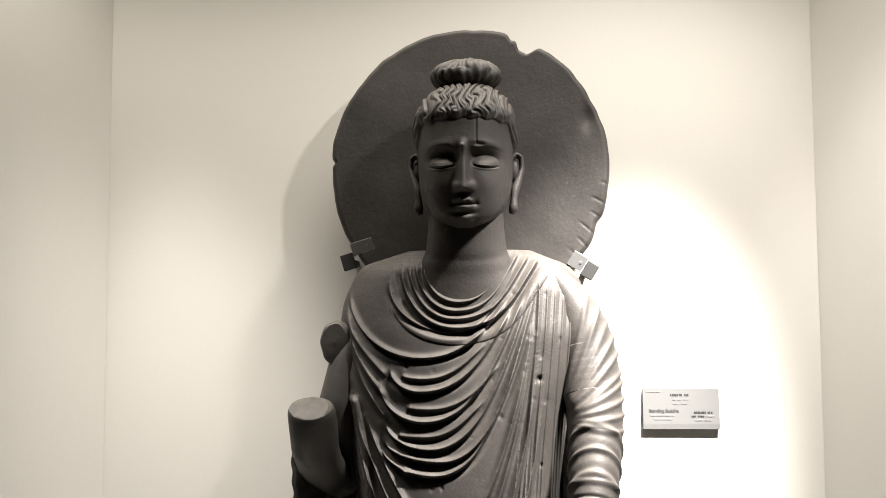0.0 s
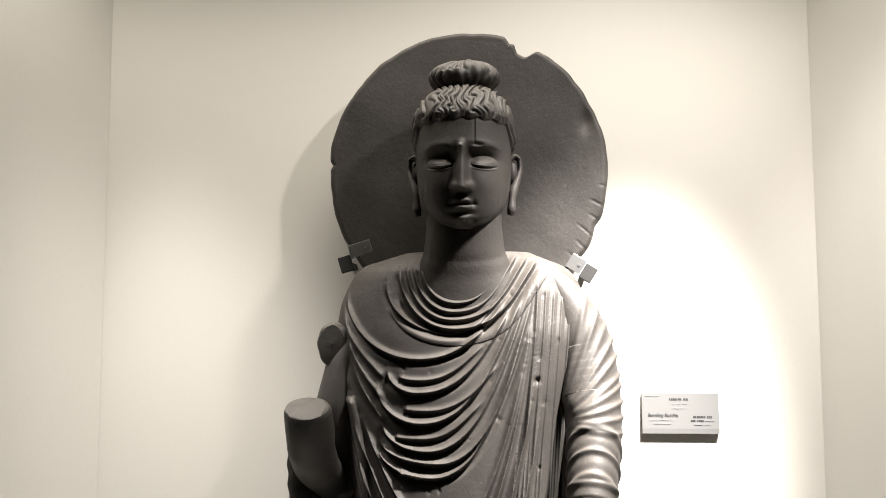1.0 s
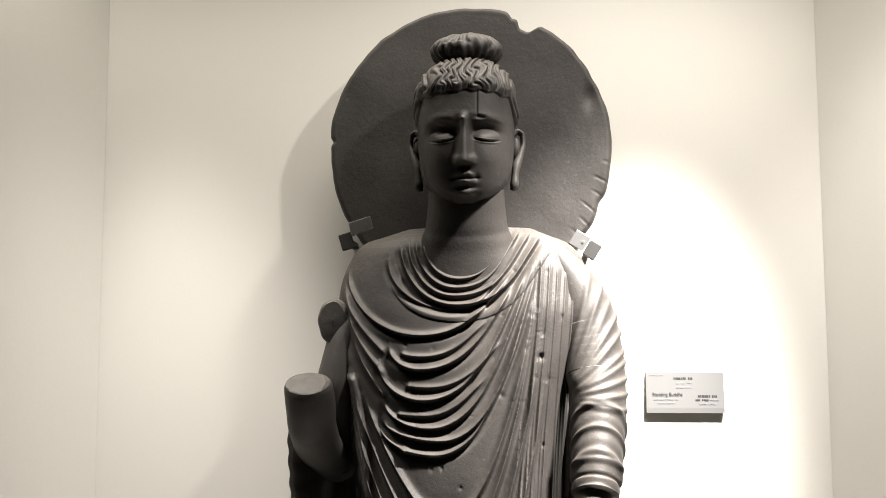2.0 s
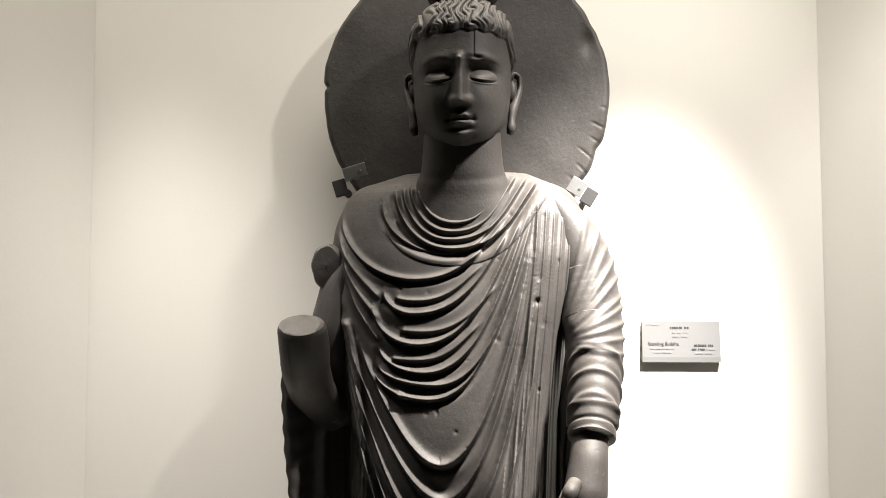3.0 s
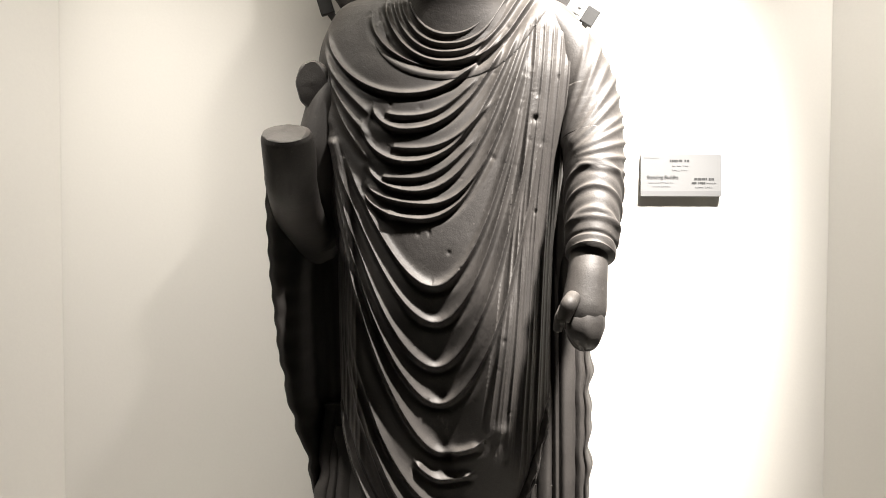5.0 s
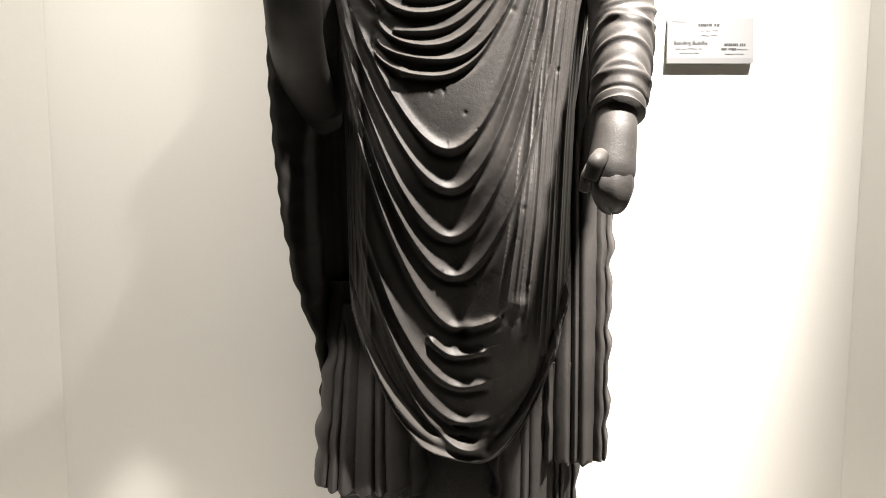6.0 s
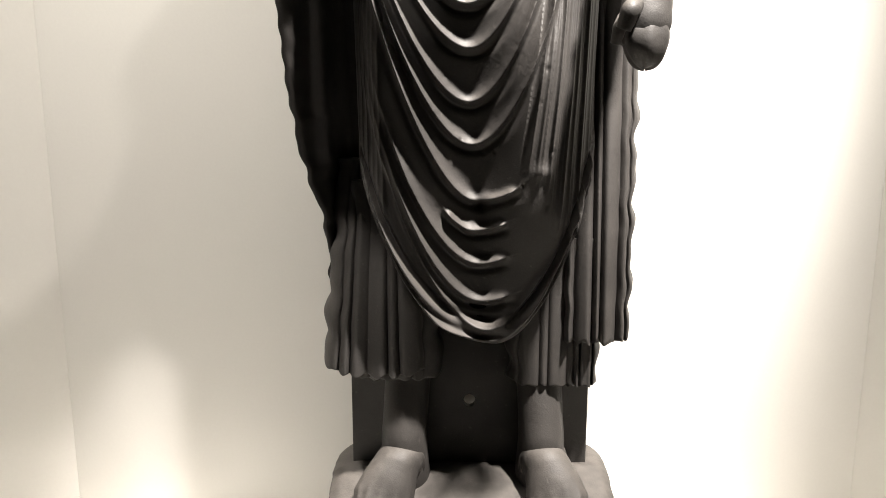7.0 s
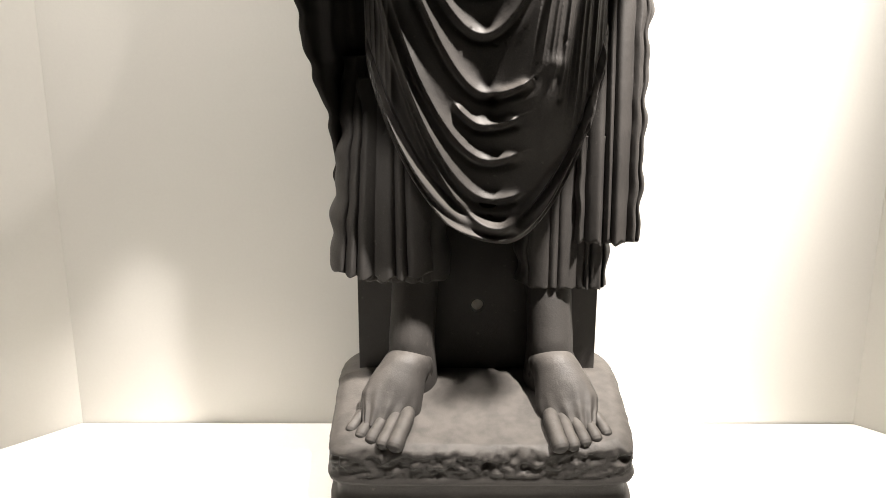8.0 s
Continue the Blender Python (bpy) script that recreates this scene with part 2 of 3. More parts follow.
BELLY = [
    (-0.217, 1.373, -0.041, 1.124, 0.138, 1.532),
    (-0.239, 1.378, -0.037, 1.052, 0.148, 1.543),
    (-0.252, 1.378, -0.037, 0.961, 0.158, 1.491),
    (-0.261, 1.373, -0.031, 0.886, 0.165, 1.396),
    (-0.265, 1.362, -0.021, 0.784, 0.052, 0.812),
    (-0.080, 0.768, -0.027, 0.728, 0.035, 0.745),
]
LAP = [
    (-0.219, 1.077, -0.015, 0.664, 0.040, 0.680),
    (-0.232, 1.077, -0.011, 0.590, 0.048, 0.606),
    (-0.240, 1.077, -0.001, 0.537, 0.144, 0.716),
    (-0.170, 0.624, 0.007, 0.513, 0.128, 0.642),
]

statue = Shell()

# the outer robe: body from the swagged hem up to the shoulders
BZ = [0.45, 0.60, 0.80, 1.00, 1.20, 1.35, 1.45, 1.55, 1.62, 1.66, 1.69, 1.71, 1.725, 1.735]
BL = [-0.235, -0.24, -0.243, -0.247, -0.252, -0.278, -0.303, -0.297, -0.287, -0.27, -0.255, -0.235, -0.19, -0.10]
BR = [0.215, 0.215, 0.205, 0.20, 0.205, 0.225, 0.25, 0.278, 0.275, 0.262, 0.245, 0.22, 0.185, 0.12]
BF = [-0.285, -0.30, -0.32, -0.34, -0.345, -0.345, -0.34, -0.325, -0.30, -0.285, -0.27, -0.255, -0.24, -0.225]


def robe():
    rows, front, back = 820, 480, 24
    th = np.concatenate([np.linspace(0, np.pi, front, endpoint=False), np.linspace(np.pi, 2 * np.pi, back, endpoint=False)])
    c, s = np.cos(th), np.sin(th)
    ca, sa = np.sign(c) * np.abs(c) ** 0.85, np.abs(s) ** 0.72
    xa = 0.23 * ca - 0.01
    hem = 0.502 + np.where(xa < 0.015, 0.33 * (np.abs(xa - 0.015) / 0.25) ** 2.3, 0.36 * (np.abs(xa - 0.015) / 0.2) ** 1.9)
    v = np.linspace(0, 1, rows)[:, None]
    z = hem[None, :] + (1.735 - hem[None, :]) * (1 - (1 - v) ** 1.12)
    xl, xr, yf = (sum(np.interp(z + d, BZ, t) for d in (-0.02, -0.013, -0.006, 0, 0.006, 0.013, 0.02)) / 7 for t in (BL, BR, BF))
    cx, a = (xl + xr) / 2, (xr - xl) / 2
    x = cx + a * ca
    y0 = -0.165
    f = (th < np.pi)[None, :] & np.ones_like(z, bool)
    y = np.where(f, y0 + (yf - y0) * sa, y0 + 0.05 * sa)
    w = np.where(f, smooth(0.0, 0.55, np.abs(s))[None, :], 0)
    # the gap between the legs, the two thighs and the chest
    low = smooth(1.22, 0.95, z)
    push = -0.026 * bell(x, -0.02, 0.07) * low + 0.012 * bell(x, -0.16, 0.07) * low + 0.03 * bell(x, 0.10, 0.07) * low * smooth(0.6, 0.8, z)
    push += 0.012 * bell(x, -0.02, 0.13) * bell(z, 1.12, 0.12)
    # folds
    for i, g in enumerate(COLLAR):
        push += fold(x, z, swag(*g, 0.5, 0.5, 0.6), 0.0062, 0.0034, 0.0110, 0.06)
    push -= fold(x, z, swag(-0.141, 1.626, -0.02, 1.553, 0.166, 1.70, 0.5, 0.5, 0.6), 0.006, 0.006, 0.010, 0.1)
    for i, g in enumerate(CHEST):
        short = i in (3, 5, 7)
        push += fold(x, z, swag(*g, 0.6, 0.45 if short else 0.55), 0.0053, 0.0030, 0.0065 if short else 0.0108)
    for i, g in enumerate(BELLY):
        push += fold(x, z, swag(*g, 0.36, 0.62, 0.34, 0.22), 0.0062, 0.0042, 0.0145, 0.12, 0.7)
    for i, g in enumerate(LAP):
        push += fold(x, z, swag(*g, 0.40, 0.35, 0.40, 0.16), 0.0075, 0.0048, 0.0135, 0.25, 0.5)
    # long pleats from the shoulder down over the thigh
    for i in range(14):
        u = i / 13
        line = curve((0.162 + 0.078 * u, 1.668 - 0.035 * u), (0.152 + 0.068 * u, 1.45), (0.100 + 0.092 * u, 1.15), (0.066 + 0.126 * u + 0.004 * (i % 2), 0.84 - 0.25 * u))
        push += fold(x, z, line, 0.0030, 0.0030, 0.0032 + 0.0030 * (i % 3 == 0), 0.05)
    # pleats that drop from the raised forearm
    for i in range(6):
        u = i / 5
        line = curve((-0.262 + 0.02 * u, 1.42), (-0.225 + 0.03 * u, 1.30), (-0.245 + 0.05 * u, 1.1), (-0.238 + 0.05 * u, 0.86 - 0.12 * u))
        push += fold(x, z, line, 0.006, 0.006, 0.008, 0.05)
    for i in range(3):
        line = curve((-0.27 + 0.01 * i, 1.60 - 0.03 * i), (-0.25, 1.53 - 0.03 * i), (-0.2, 1.49 - 0.04 * i), (-0.165, 1.455 - 0.045 * i))
        push += fold(x, z, line, 0.008, 0.005, 0.008)
    # thick rolled hem
    e = z - hem[None, :]
    push += 0.016 * bell(e, 0.028, 0.012) + 0.011 * bell(e, 0.006, 0.007) - 0.006 * bell(e, 0.05, 0.008)
    push += 0.0014 * wander(x, z, 38, 1)
    # chips along the ridges
    rnd = random.Random(5)
    for i in range(70):
        bx, bz = rnd.uniform(-0.2, 0.24), rnd.uniform(0.55, 1.66)
        push -= rnd.uniform(0.0008, 0.003) * np.exp(-(((x - bx) / rnd.uniform(0.002, 0.005)) ** 2 + ((z - bz) / rnd.uniform(0.002, 0.007)) ** 2))
    for bx, bz, r, d in ((-0.0118, 0.775, 0.012, 0.012), (0.09, 0.837, 0.014, -0.008), (0.035, 0.54, 0.012, -0.006), (-0.1265, 1.2625, 0.008, -0.01), (0.156, 1.452, 0.007, 0.006)):
        push -= d * np.exp(-((x - bx) ** 2 + (z - bz) ** 2) / r ** 2)
    y = y - push * w
    x = x + 0.25 * push * w * c[None, :]
    statue.loft(np.stack([x, y, z], -1))


robe()


def tube(points, radii, cols=48, rows=80, bump=None, caps=True, relief=None, ease=0.035):
    """A limb along a line of points, with (rx, ry) radii: rx sideways, ry front to back; bump(u, ang) adds to the radius."""
    p = np.array(points, float)
    u = np.linspace(0, 1, rows)
    k = np.linspace(0, 1, len(p))

    def glide(t):
        out = np.zeros(rows)
        for i in range(7):
            out += np.interp(np.clip(u + (i - 3) / 3 * ease, 0, 1), k, t)
        return out / 7
    c = np.stack([glide(p[:, i]) for i in range(3)], -1)
    rx, ry = glide(np.array(radii)[:, 0]), glide(np.array(radii)[:, 1])
    d = np.gradient(c, axis=0)
    d /= np.linalg.norm(d, axis=1)[:, None]
    side = np.cross(d, np.array([0, -1.0, 0.12]))
    side /= np.linalg.norm(side, axis=1)[:, None]
    fore = np.cross(side, d)
    a = np.linspace(0, 2 * np.pi, cols, endpoint=False)
    uu, aa = np.meshgrid(u, a, indexing="ij")
    b = bump(uu, aa) if bump else np.zeros_like(uu)
    if relief:
        b = b + relief(c[:, None, 0] + side[:, None, 0] * np.cos(aa) * rx[:, None] + fore[:, None, 0] * np.sin(aa) * ry[:, None],
                       c[:, None, 2] + side[:, None, 2] * np.cos(aa) * rx[:, None] + fore[:, None, 2] * np.sin(aa) * ry[:, None])
    g = (c[:, None] + side[:, None] * (np.cos(aa) * (rx[:, None] + b))[..., None] + fore[:, None] * (np.sin(aa) * (ry[:, None] + b))[..., None])
    statue.loft(g, caps=caps)
    return g


def blob(c, r, rows=28, cols=40, bump=None):
    """A rounded lump with its own radii; bump(lat, lon) scales it."""
    la = np.linspace(-np.pi / 2 + 0.02, np.pi / 2 - 0.02, rows)
    lo = np.linspace(0, 2 * np.pi, cols, endpoint=False)
    A, B = np.meshgrid(la, lo, indexing="ij")
    k = 1 + (bump(A, B) if bump else 0)
    g = np.stack([c[0] + r[0] * np.cos(A) * np.cos(B) * k, c[1] + r[1] * np.cos(A) * np.sin(B) * k, c[2] + r[2] * np.sin(A) * k], -1)
    statue.loft(g)


# the arm that hangs, its sleeve in rings, and the hand that grips the robe
def sleeve_rings(u, a):
    ph = u * 8.5 + 0.55 * np.sin(a + 0.6) - 0.25 * np.cos(a) + 0.25 * np.sin(17 * u)
    t = ph - np.floor(ph)
    r = 0.005 * np.exp(-((t - 0.75) / 0.13) ** 2) + 0.0015 * np.exp(-((t - 0.3) / 0.2) ** 2)
    return r * smooth(0.52, 0.66, u) + 0.001 * smooth(0.93, 0.945, u) + 0.004 * bell(u, 0.86, 0.012) - 0.003 * bell(u, 0.925, 0.010)


def sleeve_fan(x, z):
    """Folds that spread from the crease of the elbow to the outer side of the arm."""
    far = np.hypot(x - 0.20, z - 1.365)
    ang = np.degrees(np.arctan2(z - 1.365, x - 0.20))
    out = np.zeros_like(x)
    for a0, h in ((76, 0.006), (69, 0.008), (62, 0.004), (55, 0.008), (47, 0.008), (36, 0.007), (29, 0.007), (17, 0.008), (4, 0.007), (-10, 0.006)):
        out += h * np.exp(-((ang - a0) * np.maximum(far, 0.04) / 57.3 / 0.0055) ** 2)
    return 0.62 * out * smooth(0.02, 0.06, far) * smooth(0.33, 0.22, far) * smooth(1.28, 1.34, z)


tube([(0.186, -0.205, 1.680), (0.256, -0.222, 1.582), (0.275, -0.240, 1.46), (0.276, -0.29, 1.35), (0.264, -0.36, 1.25), (0.253, -0.405, 1.175)],
     [(0.03, 0.04), (0.056, 0.056), (0.064, 0.070), (0.058, 0.076), (0.050, 0.064), (0.043, 0.050)], cols=96, rows=260, bump=sleeve_rings, relief=sleeve_fan, ease=0.10)
tube([(0.254, -0.39, 1.20), (0.246, -0.425, 1.15), (0.236, -0.45, 1.09), (0.23, -0.455, 1.05)],
     [(0.035, 0.036), (0.037, 0.037), (0.042, 0.036), (0.03, 0.028)], cols=40, rows=40,
     bump=lambda u, a: 0.001 * np.sin(9 * a) * smooth(0.6, 0.9, u))
blob((0.238, -0.455, 1.062), (0.037, 0.036, 0.044), bump=lambda A, B: 0.05 * np.sin(3 * A + 2 * B) + 0.03 * np.sin(7 * B))
tube([(0.214, -0.475, 1.115), (0.203, -0.502, 1.105), (0.194, -0.497, 1.077)], [(0.014, 0.014), (0.015, 0.015), (0.012, 0.012)], cols=20, rows=20)
tube([(0.2, -0.465, 1.095), (0.19, -0.487, 1.08), (0.186, -0.48, 1.056)], [(0.011, 0.011), (0.011, 0.011), (0.008, 0.008)], cols=16, rows=16)

# the raised arm, broken off at the forearm, and the broken stub by the shoulder
tube([(-0.17, -0.20, 1.645), (-0.232, -0.21, 1.57), (-0.270, -0.225, 1.48), (-0.288, -0.24, 1.38), (-0.290, -0.12, 1.20)],
     [(0.034, 0.05), (0.042, 0.055), (0.044, 0.058), (0.045, 0.06), (0.035, 0.05)], cols=48, rows=90,
     bump=lambda u, a: 0.002 * np.sin(9 * u + 2 * np.sin(a)))


def stump_side(u, a):
    return 0.001 * np.sin(3 * a + 3 * u)


def broken_end(ring, rough, seed):
    """Closes a limb with an uneven broken face."""
    mid = ring.mean(0)
    d = np.cross(ring[len(ring) // 4] - mid, ring[0] - mid)
    d /= np.linalg.norm(d)
    if d[1] > 0:
        d = -d
    rings = []
    for k in (1.0, 0.96, 0.88, 0.76, 0.62, 0.48, 0.34, 0.2, 0.06):
        p = mid + (ring - mid) * k
        h = rough * (wander(p[:, 0], p[:, 2] + p[:, 1], 170, seed) + 0.6 * wander(p[:, 0], p[:, 2], 420, seed + 2)) * (k < 1)
        rings.append(p + d * (h + 0.004 * (1 - k))[:, None])
    statue.loft(np.stack(rings), caps=False)


g = tube([(-0.312, -0.06, 1.17), (-0.316, -0.17, 1.215), (-0.314, -0.32, 1.275), (-0.306, -0.415, 1.325), (-0.302, -0.448, 1.366), (-0.302, -0.475, 1.410)],
         [(0.045, 0.03), (0.048, 0.035), (0.050, 0.044), (0.048, 0.045), (0.049, 0.044), (0.047, 0.040)], cols=64, rows=120,
         bump=lambda u, a: stump_side(u, a) - 0.004 * bell(u, 1.0, 0.03))
broken_end(g[-1], 0.0014, 3)
g = tube([(-0.29, -0.18, 1.53), (-0.291, -0.24, 1.527), (-0.291, -0.262, 1.526), (-0.291, -0.272, 1.526)],
         [(0.03, 0.04), (0.036, 0.051), (0.035, 0.050), (0.031, 0.045)], cols=48, rows=30, bump=lambda u, a: 0.0012 * np.sin(3 * a) + 0.0008 * np.sin(8 * a + 1))
broken_end(g[-1], 0.0008, 8)


# the cloth that falls from the forearm: a deep hollow with a rolled outer edge
def curtain():
    rows, cols = 220, 44
    z = np.linspace(1.385, 0.58, rows)
    edge = np.interp(z, [0.58, 0.70, 0.76, 0.84, 0.98, 1.12, 1.25, 1.385], [-0.312, -0.316, -0.330, -0.356, -0.373, -0.378, -0.370, -0.350])
    edge = edge + 0.0035 * np.sin(z * 70) * smooth(1.0, 0.85, z) + 0.0015 * np.sin(z * 131)
    t = np.linspace(0, 1, cols)
    x = edge[:, None] + (-0.225 - edge[:, None]) * t[None, :]
    deep = 1.0
    yo = np.interp(z, [0.58, 0.70, 0.85, 1.1, 1.25, 1.36, 1.385], [-0.14, -0.165, -0.19, -0.26, -0.34, -0.42, -0.43])[:, None]
    y = yo + (-0.095 - yo) * smooth(0.05, 0.42, t)[None, :] * deep
    y = y + 0.004 * np.sin(x * 190 + z[:, None] * 8) * smooth(0.3, 0.6, t)[None, :]
    front = np.stack([x, y, np.broadcast_to(z[:, None], x.shape)], -1)
    rear = front.copy()
    rear[..., 1] = np.minimum(rear[..., 1] + 0.03, -0.07)
    rear[:, 0, 0] += 0.004
    statue.loft(np.concatenate([front, rear[:, ::-1]], 1))


curtain()


# the under-robe: upright pleats, with a wavy lower edge
def pleated(x0, x1, z0, z1, yf, yb, count, depth, flare, wave, seed, lift=0.0, recede=0.0):
    rows, cols = 120, 200
    t = np.linspace(0, 1, cols)
    v = np.linspace(0, 1, rows)[:, None]
    base = z0 + wave * np.sin(t * count * 2 * np.pi + seed) + wave * 0.5 * np.sin(t * 31 + seed) + lift * (2 * t - 1) ** 2
    z = base[None, :] + (z1 - base[None, :]) * v
    mid = (x0 + x1) / 2
    x = mid + (x0 - mid + (x1 - x0) * t)[None, :] * (1 + flare * (1 - v) * 1.0)
    s = np.sqrt(np.clip(1 - (2 * t - 1) ** 4, 0, 1))[None, :]
    w = np.abs(np.sin(np.pi * (t * count + 0.25 * np.sin(t * 17 + seed))))[None, :] ** 0.7
    y = yb + (yf - yb) * s * (1 - recede * v ** 1.5) - depth * w * (1 - 0.6 * recede * v) * (0.45 + 0.55 * (1 - v)) * np.minimum(1, s * 2) + 0.001 * wander(x, z, 120, seed)
    x = x + (0.004 * np.sin(z * 58 + seed) + 0.003 * np.sin(z * 97)) * (2 * t[None, :] - 1) ** 3
    front = np.stack([x, y, z], -1)
    rear = front.copy()
    rear[..., 1] = yb + 0.02
    statue.loft(np.concatenate([front, rear[:, ::-1]], 1))


pleated(-0.262, -0.088, 0.415, 0.80, -0.232, -0.15, 6, 0.009, 0.03, 0.002, 1, 0.0, 0.97)
pleated(0.048, 0.205, 0.405, 0.80, -0.232, -0.15, 6, 0.009, 0.03, 0.002, 5, 0.0, 0.25)
pleated(-0.296, -0.125, 0.43, 0.84, -0.25, -0.11, 7, 0.018, 0.40, 0.003, 2, 0.012, 0.95)
pleated(0.12, 0.302, 0.50, 1.30, -0.240, -0.11, 7, 0.024, -0.10, 0.004, 4, 0.0, 0.8)
pleated(0.15, 0.25, 0.95, 1.36, -0.165, -0.11, 5, 0.012, 0.0, 0.002, 9)
pleated(0.15, 0.228, 0.405, 0.70, -0.23, -0.13, 4, 0.013, 0.04, 0.003, 6)


# the back slab between the legs, with a drilled hole
def slab():
    x0, x1, z0, z1, y0, y1 = -0.272, 0.215, 0.12, 0.66, -0.165, -0.148
    hx, hz, r = -0.0285, 0.344, 0.0125
    n = 48
    a = np.linspace(0, 2 * np.pi, n, endpoint=False)
    inner = np.stack([hx + r * np.cos(a), hz + r * 1.1 * np.sin(a)], -1)
    k = 1 / np.maximum(np.where(np.cos(a) > 0, np.cos(a) / (x1 - hx), -np.cos(a) / (hx - x0)), np.where(np.sin(a) > 0, np.sin(a) / (z1 - hz), -np.sin(a) / (hz - z0)))
    outer = np.stack([hx + k * np.cos(a), hz + k * np.sin(a)], -1)
    rings = [(inner, y0), (outer, y0), (outer, y1), (inner, y1), (inner, y0)]
    g = np.stack([np.stack([p[:, 0], np.full(n, y), p[:, 1]], -1) for p, y in rings])
    statue.loft(g, caps=False)


slab()


# legs, feet and toes
def foot(ax, heading, spread):
    d = np.array([math.sin(heading), -math.cos(heading)])
    s = np.array([math.cos(heading), math.sin(heading)])

    def at(f, q, z):
        return (ax + d[0] * f + s[0] * q, -0.19 + d[1] * f + s[1] * q, z - 0.012 + 0.05 * (1 - f / 0.22))
    tube([(ax, -0.175, 0.46), (ax, -0.182, 0.40), at(0.010, 0, 0.30), at(0.018, 0, 0.250), at(0.012, 0, 0.19), at(0.0, 0, 0.13)],
         [(0.052, 0.05), (0.046, 0.047), (0.045, 0.050), (0.046, 0.058), (0.048, 0.062), (0.048, 0.062)], cols=48, rows=60)
    tube([at(0.0, 0, 0.185), at(0.03, 0, 0.208), at(0.06, 0.0, 0.210), at(0.09, 0.0, 0.196), at(0.12, 0.0, 0.178), at(0.145, 0.0, 0.166), at(0.178, 0, 0.155)],
         [(0.03, 0.03), (0.044, 0.054), (0.047, 0.056), (0.055, 0.046), (0.061, 0.035), (0.050, 0.027), (0.033, 0.011)], cols=96, rows=90,
         bump=lambda u, a: 0.0018 * np.cos(13 * a) * smooth(0.5, 0.9, u) * smooth(-0.1, 0.4, np.sin(a)))
    for i in range(5):
        q = spread * (-0.047 + 0.0230 * i)
        reach = (0.219, 0.219, 0.214, 0.207, 0.197)[i]
        r = (0.0165, 0.0135, 0.0130, 0.0125, 0.0120)[i]
        g = tube([at(0.105, q * 0.62, 0.160), at(0.130, q * 0.85, 0.172), at(0.150, q * 0.97, 0.173), at(reach - 0.018, q * 1.08, 0.167), at(reach - 0.005, q * 1.10, 0.162), at(reach, q * 1.10, 0.159)],
                 [(r * 0.8, r), (r * 0.9, r), (r * 0.95, r), (r * 1.02, r), (r * 0.98, r * 0.9), (r * 0.45, r * 0.45)], cols=24, rows=32,
                 bump=lambda u, a: -0.0014 * bell(u, 0.55, 0.06) - 0.0014 * bell(u, 0.80, 0.012) * (np.sin(a) > 0.4))


foot(-0.155, radians(-22), -1)
foot(0.112, radians(15), 1)


# the base: a block with a sloping, worn top, a broken moulding and a sunk band below
def base_block():
    n = 640
    a = np.linspace(0, 2 * np.pi, n, endpoint=False) + np.pi / 2
    c, s = np.cos(a), np.sin(a)
    # a rounded rectangle, walked at an even pace
    ex = 9.0
    k = (np.abs(c) ** ex + np.abs(s) ** ex) ** (-1 / ex)
    ux, uy = c * k, s * k
    rings = []
    levels = [(0.0, 0.0), (0.03, 0.0), (0.034, -0.010), (0.072, -0.012), (0.076, 0.002), (0.084, 0.004), (0.088, -0.001)]
    levels += [(z, 0.0) for z in np.linspace(0.092, 0.142, 16)] + [(0.147, -0.002), (0.151, -0.006), (0.154, -0.012)]
    for z, grow in levels:
        hx, y0, y1 = 0.289 + grow, -0.408 - grow, -0.055
        x = -0.026 + hx * ux
        y = (y0 + y1) / 2 + (y1 - y0) / 2 * uy
        band = smooth(0.088, 0.096, z) * smooth(0.16, 0.146, z)
        jag = np.array([noise.fractal((px * 48, py * 48, z * 60), 0.8, 2.1, 5) for px, py in zip(x, y)])
        bite = np.array([noise.noise((px * 34 + 5, py * 34, z * 40)) for px, py in zip(x, y)])
        front = 0.25 + 0.75 * smooth(-0.7, -0.95, uy)
        inward = (0.0060 * jag + 0.013 * np.maximum(bite - 0.03, 0)) * band * front + 0.0008 * jag
        m = np.hypot(ux, uy)
        x, y = x - inward * ux / m, y - inward * uy / m
        slope = smooth(0.09, 0.15, z) * np.clip((y + 0.408) / 0.23, 0, 1) * 0.06 - 0.009 * smooth(0.09, 0.15, z)
        round_off = 0.012 * smooth(0.24, 0.30, np.abs(x + 0.022)) * smooth(0.12, 0.154, z)
        rings.append(np.stack([x, y, np.full(n, z) + slope - round_off + 0.0012 * jag * (z > 0.14)], -1))
    last = rings[-1]
    mid = np.array([-0.022, -0.24])
    for q in (0.98, 0.95, 0.9, 0.84, 0.76, 0.67, 0.57, 0.46, 0.35, 0.24, 0.12):
        r = last.copy()
        r[:, :2] = mid + (last[:, :2] - mid) * q
        r[:, 2] = 0.147 + 0.06 * np.clip((r[:, 1] + 0.408) / 0.23, 0, 1) + 0.002 * wander(r[:, 0], r[:, 1], 30, 7) - 0.012 * smooth(0.24, 0.30, np.abs(r[:, 0] + 0.022))
        rings.append(r)
    statue.loft(np.stack(rings))


base_block()


# neck and head
tube([(0.0, -0.215, 1.56), (0.0, -0.22, 1.63), (0.0, -0.235, 1.69), (0.0, -0.25, 1.74), (0.0, -0.26, 1.79), (0.0, -0.26, 1.85)],
     [(0.19, 0.09), (0.148, 0.084), (0.108, 0.076), (0.089, 0.072), (0.084, 0.072), (0.082, 0.07)], cols=72, rows=70,
     bump=lambda u, a: -0.0012 * bell(u, 0.55, 0.03))


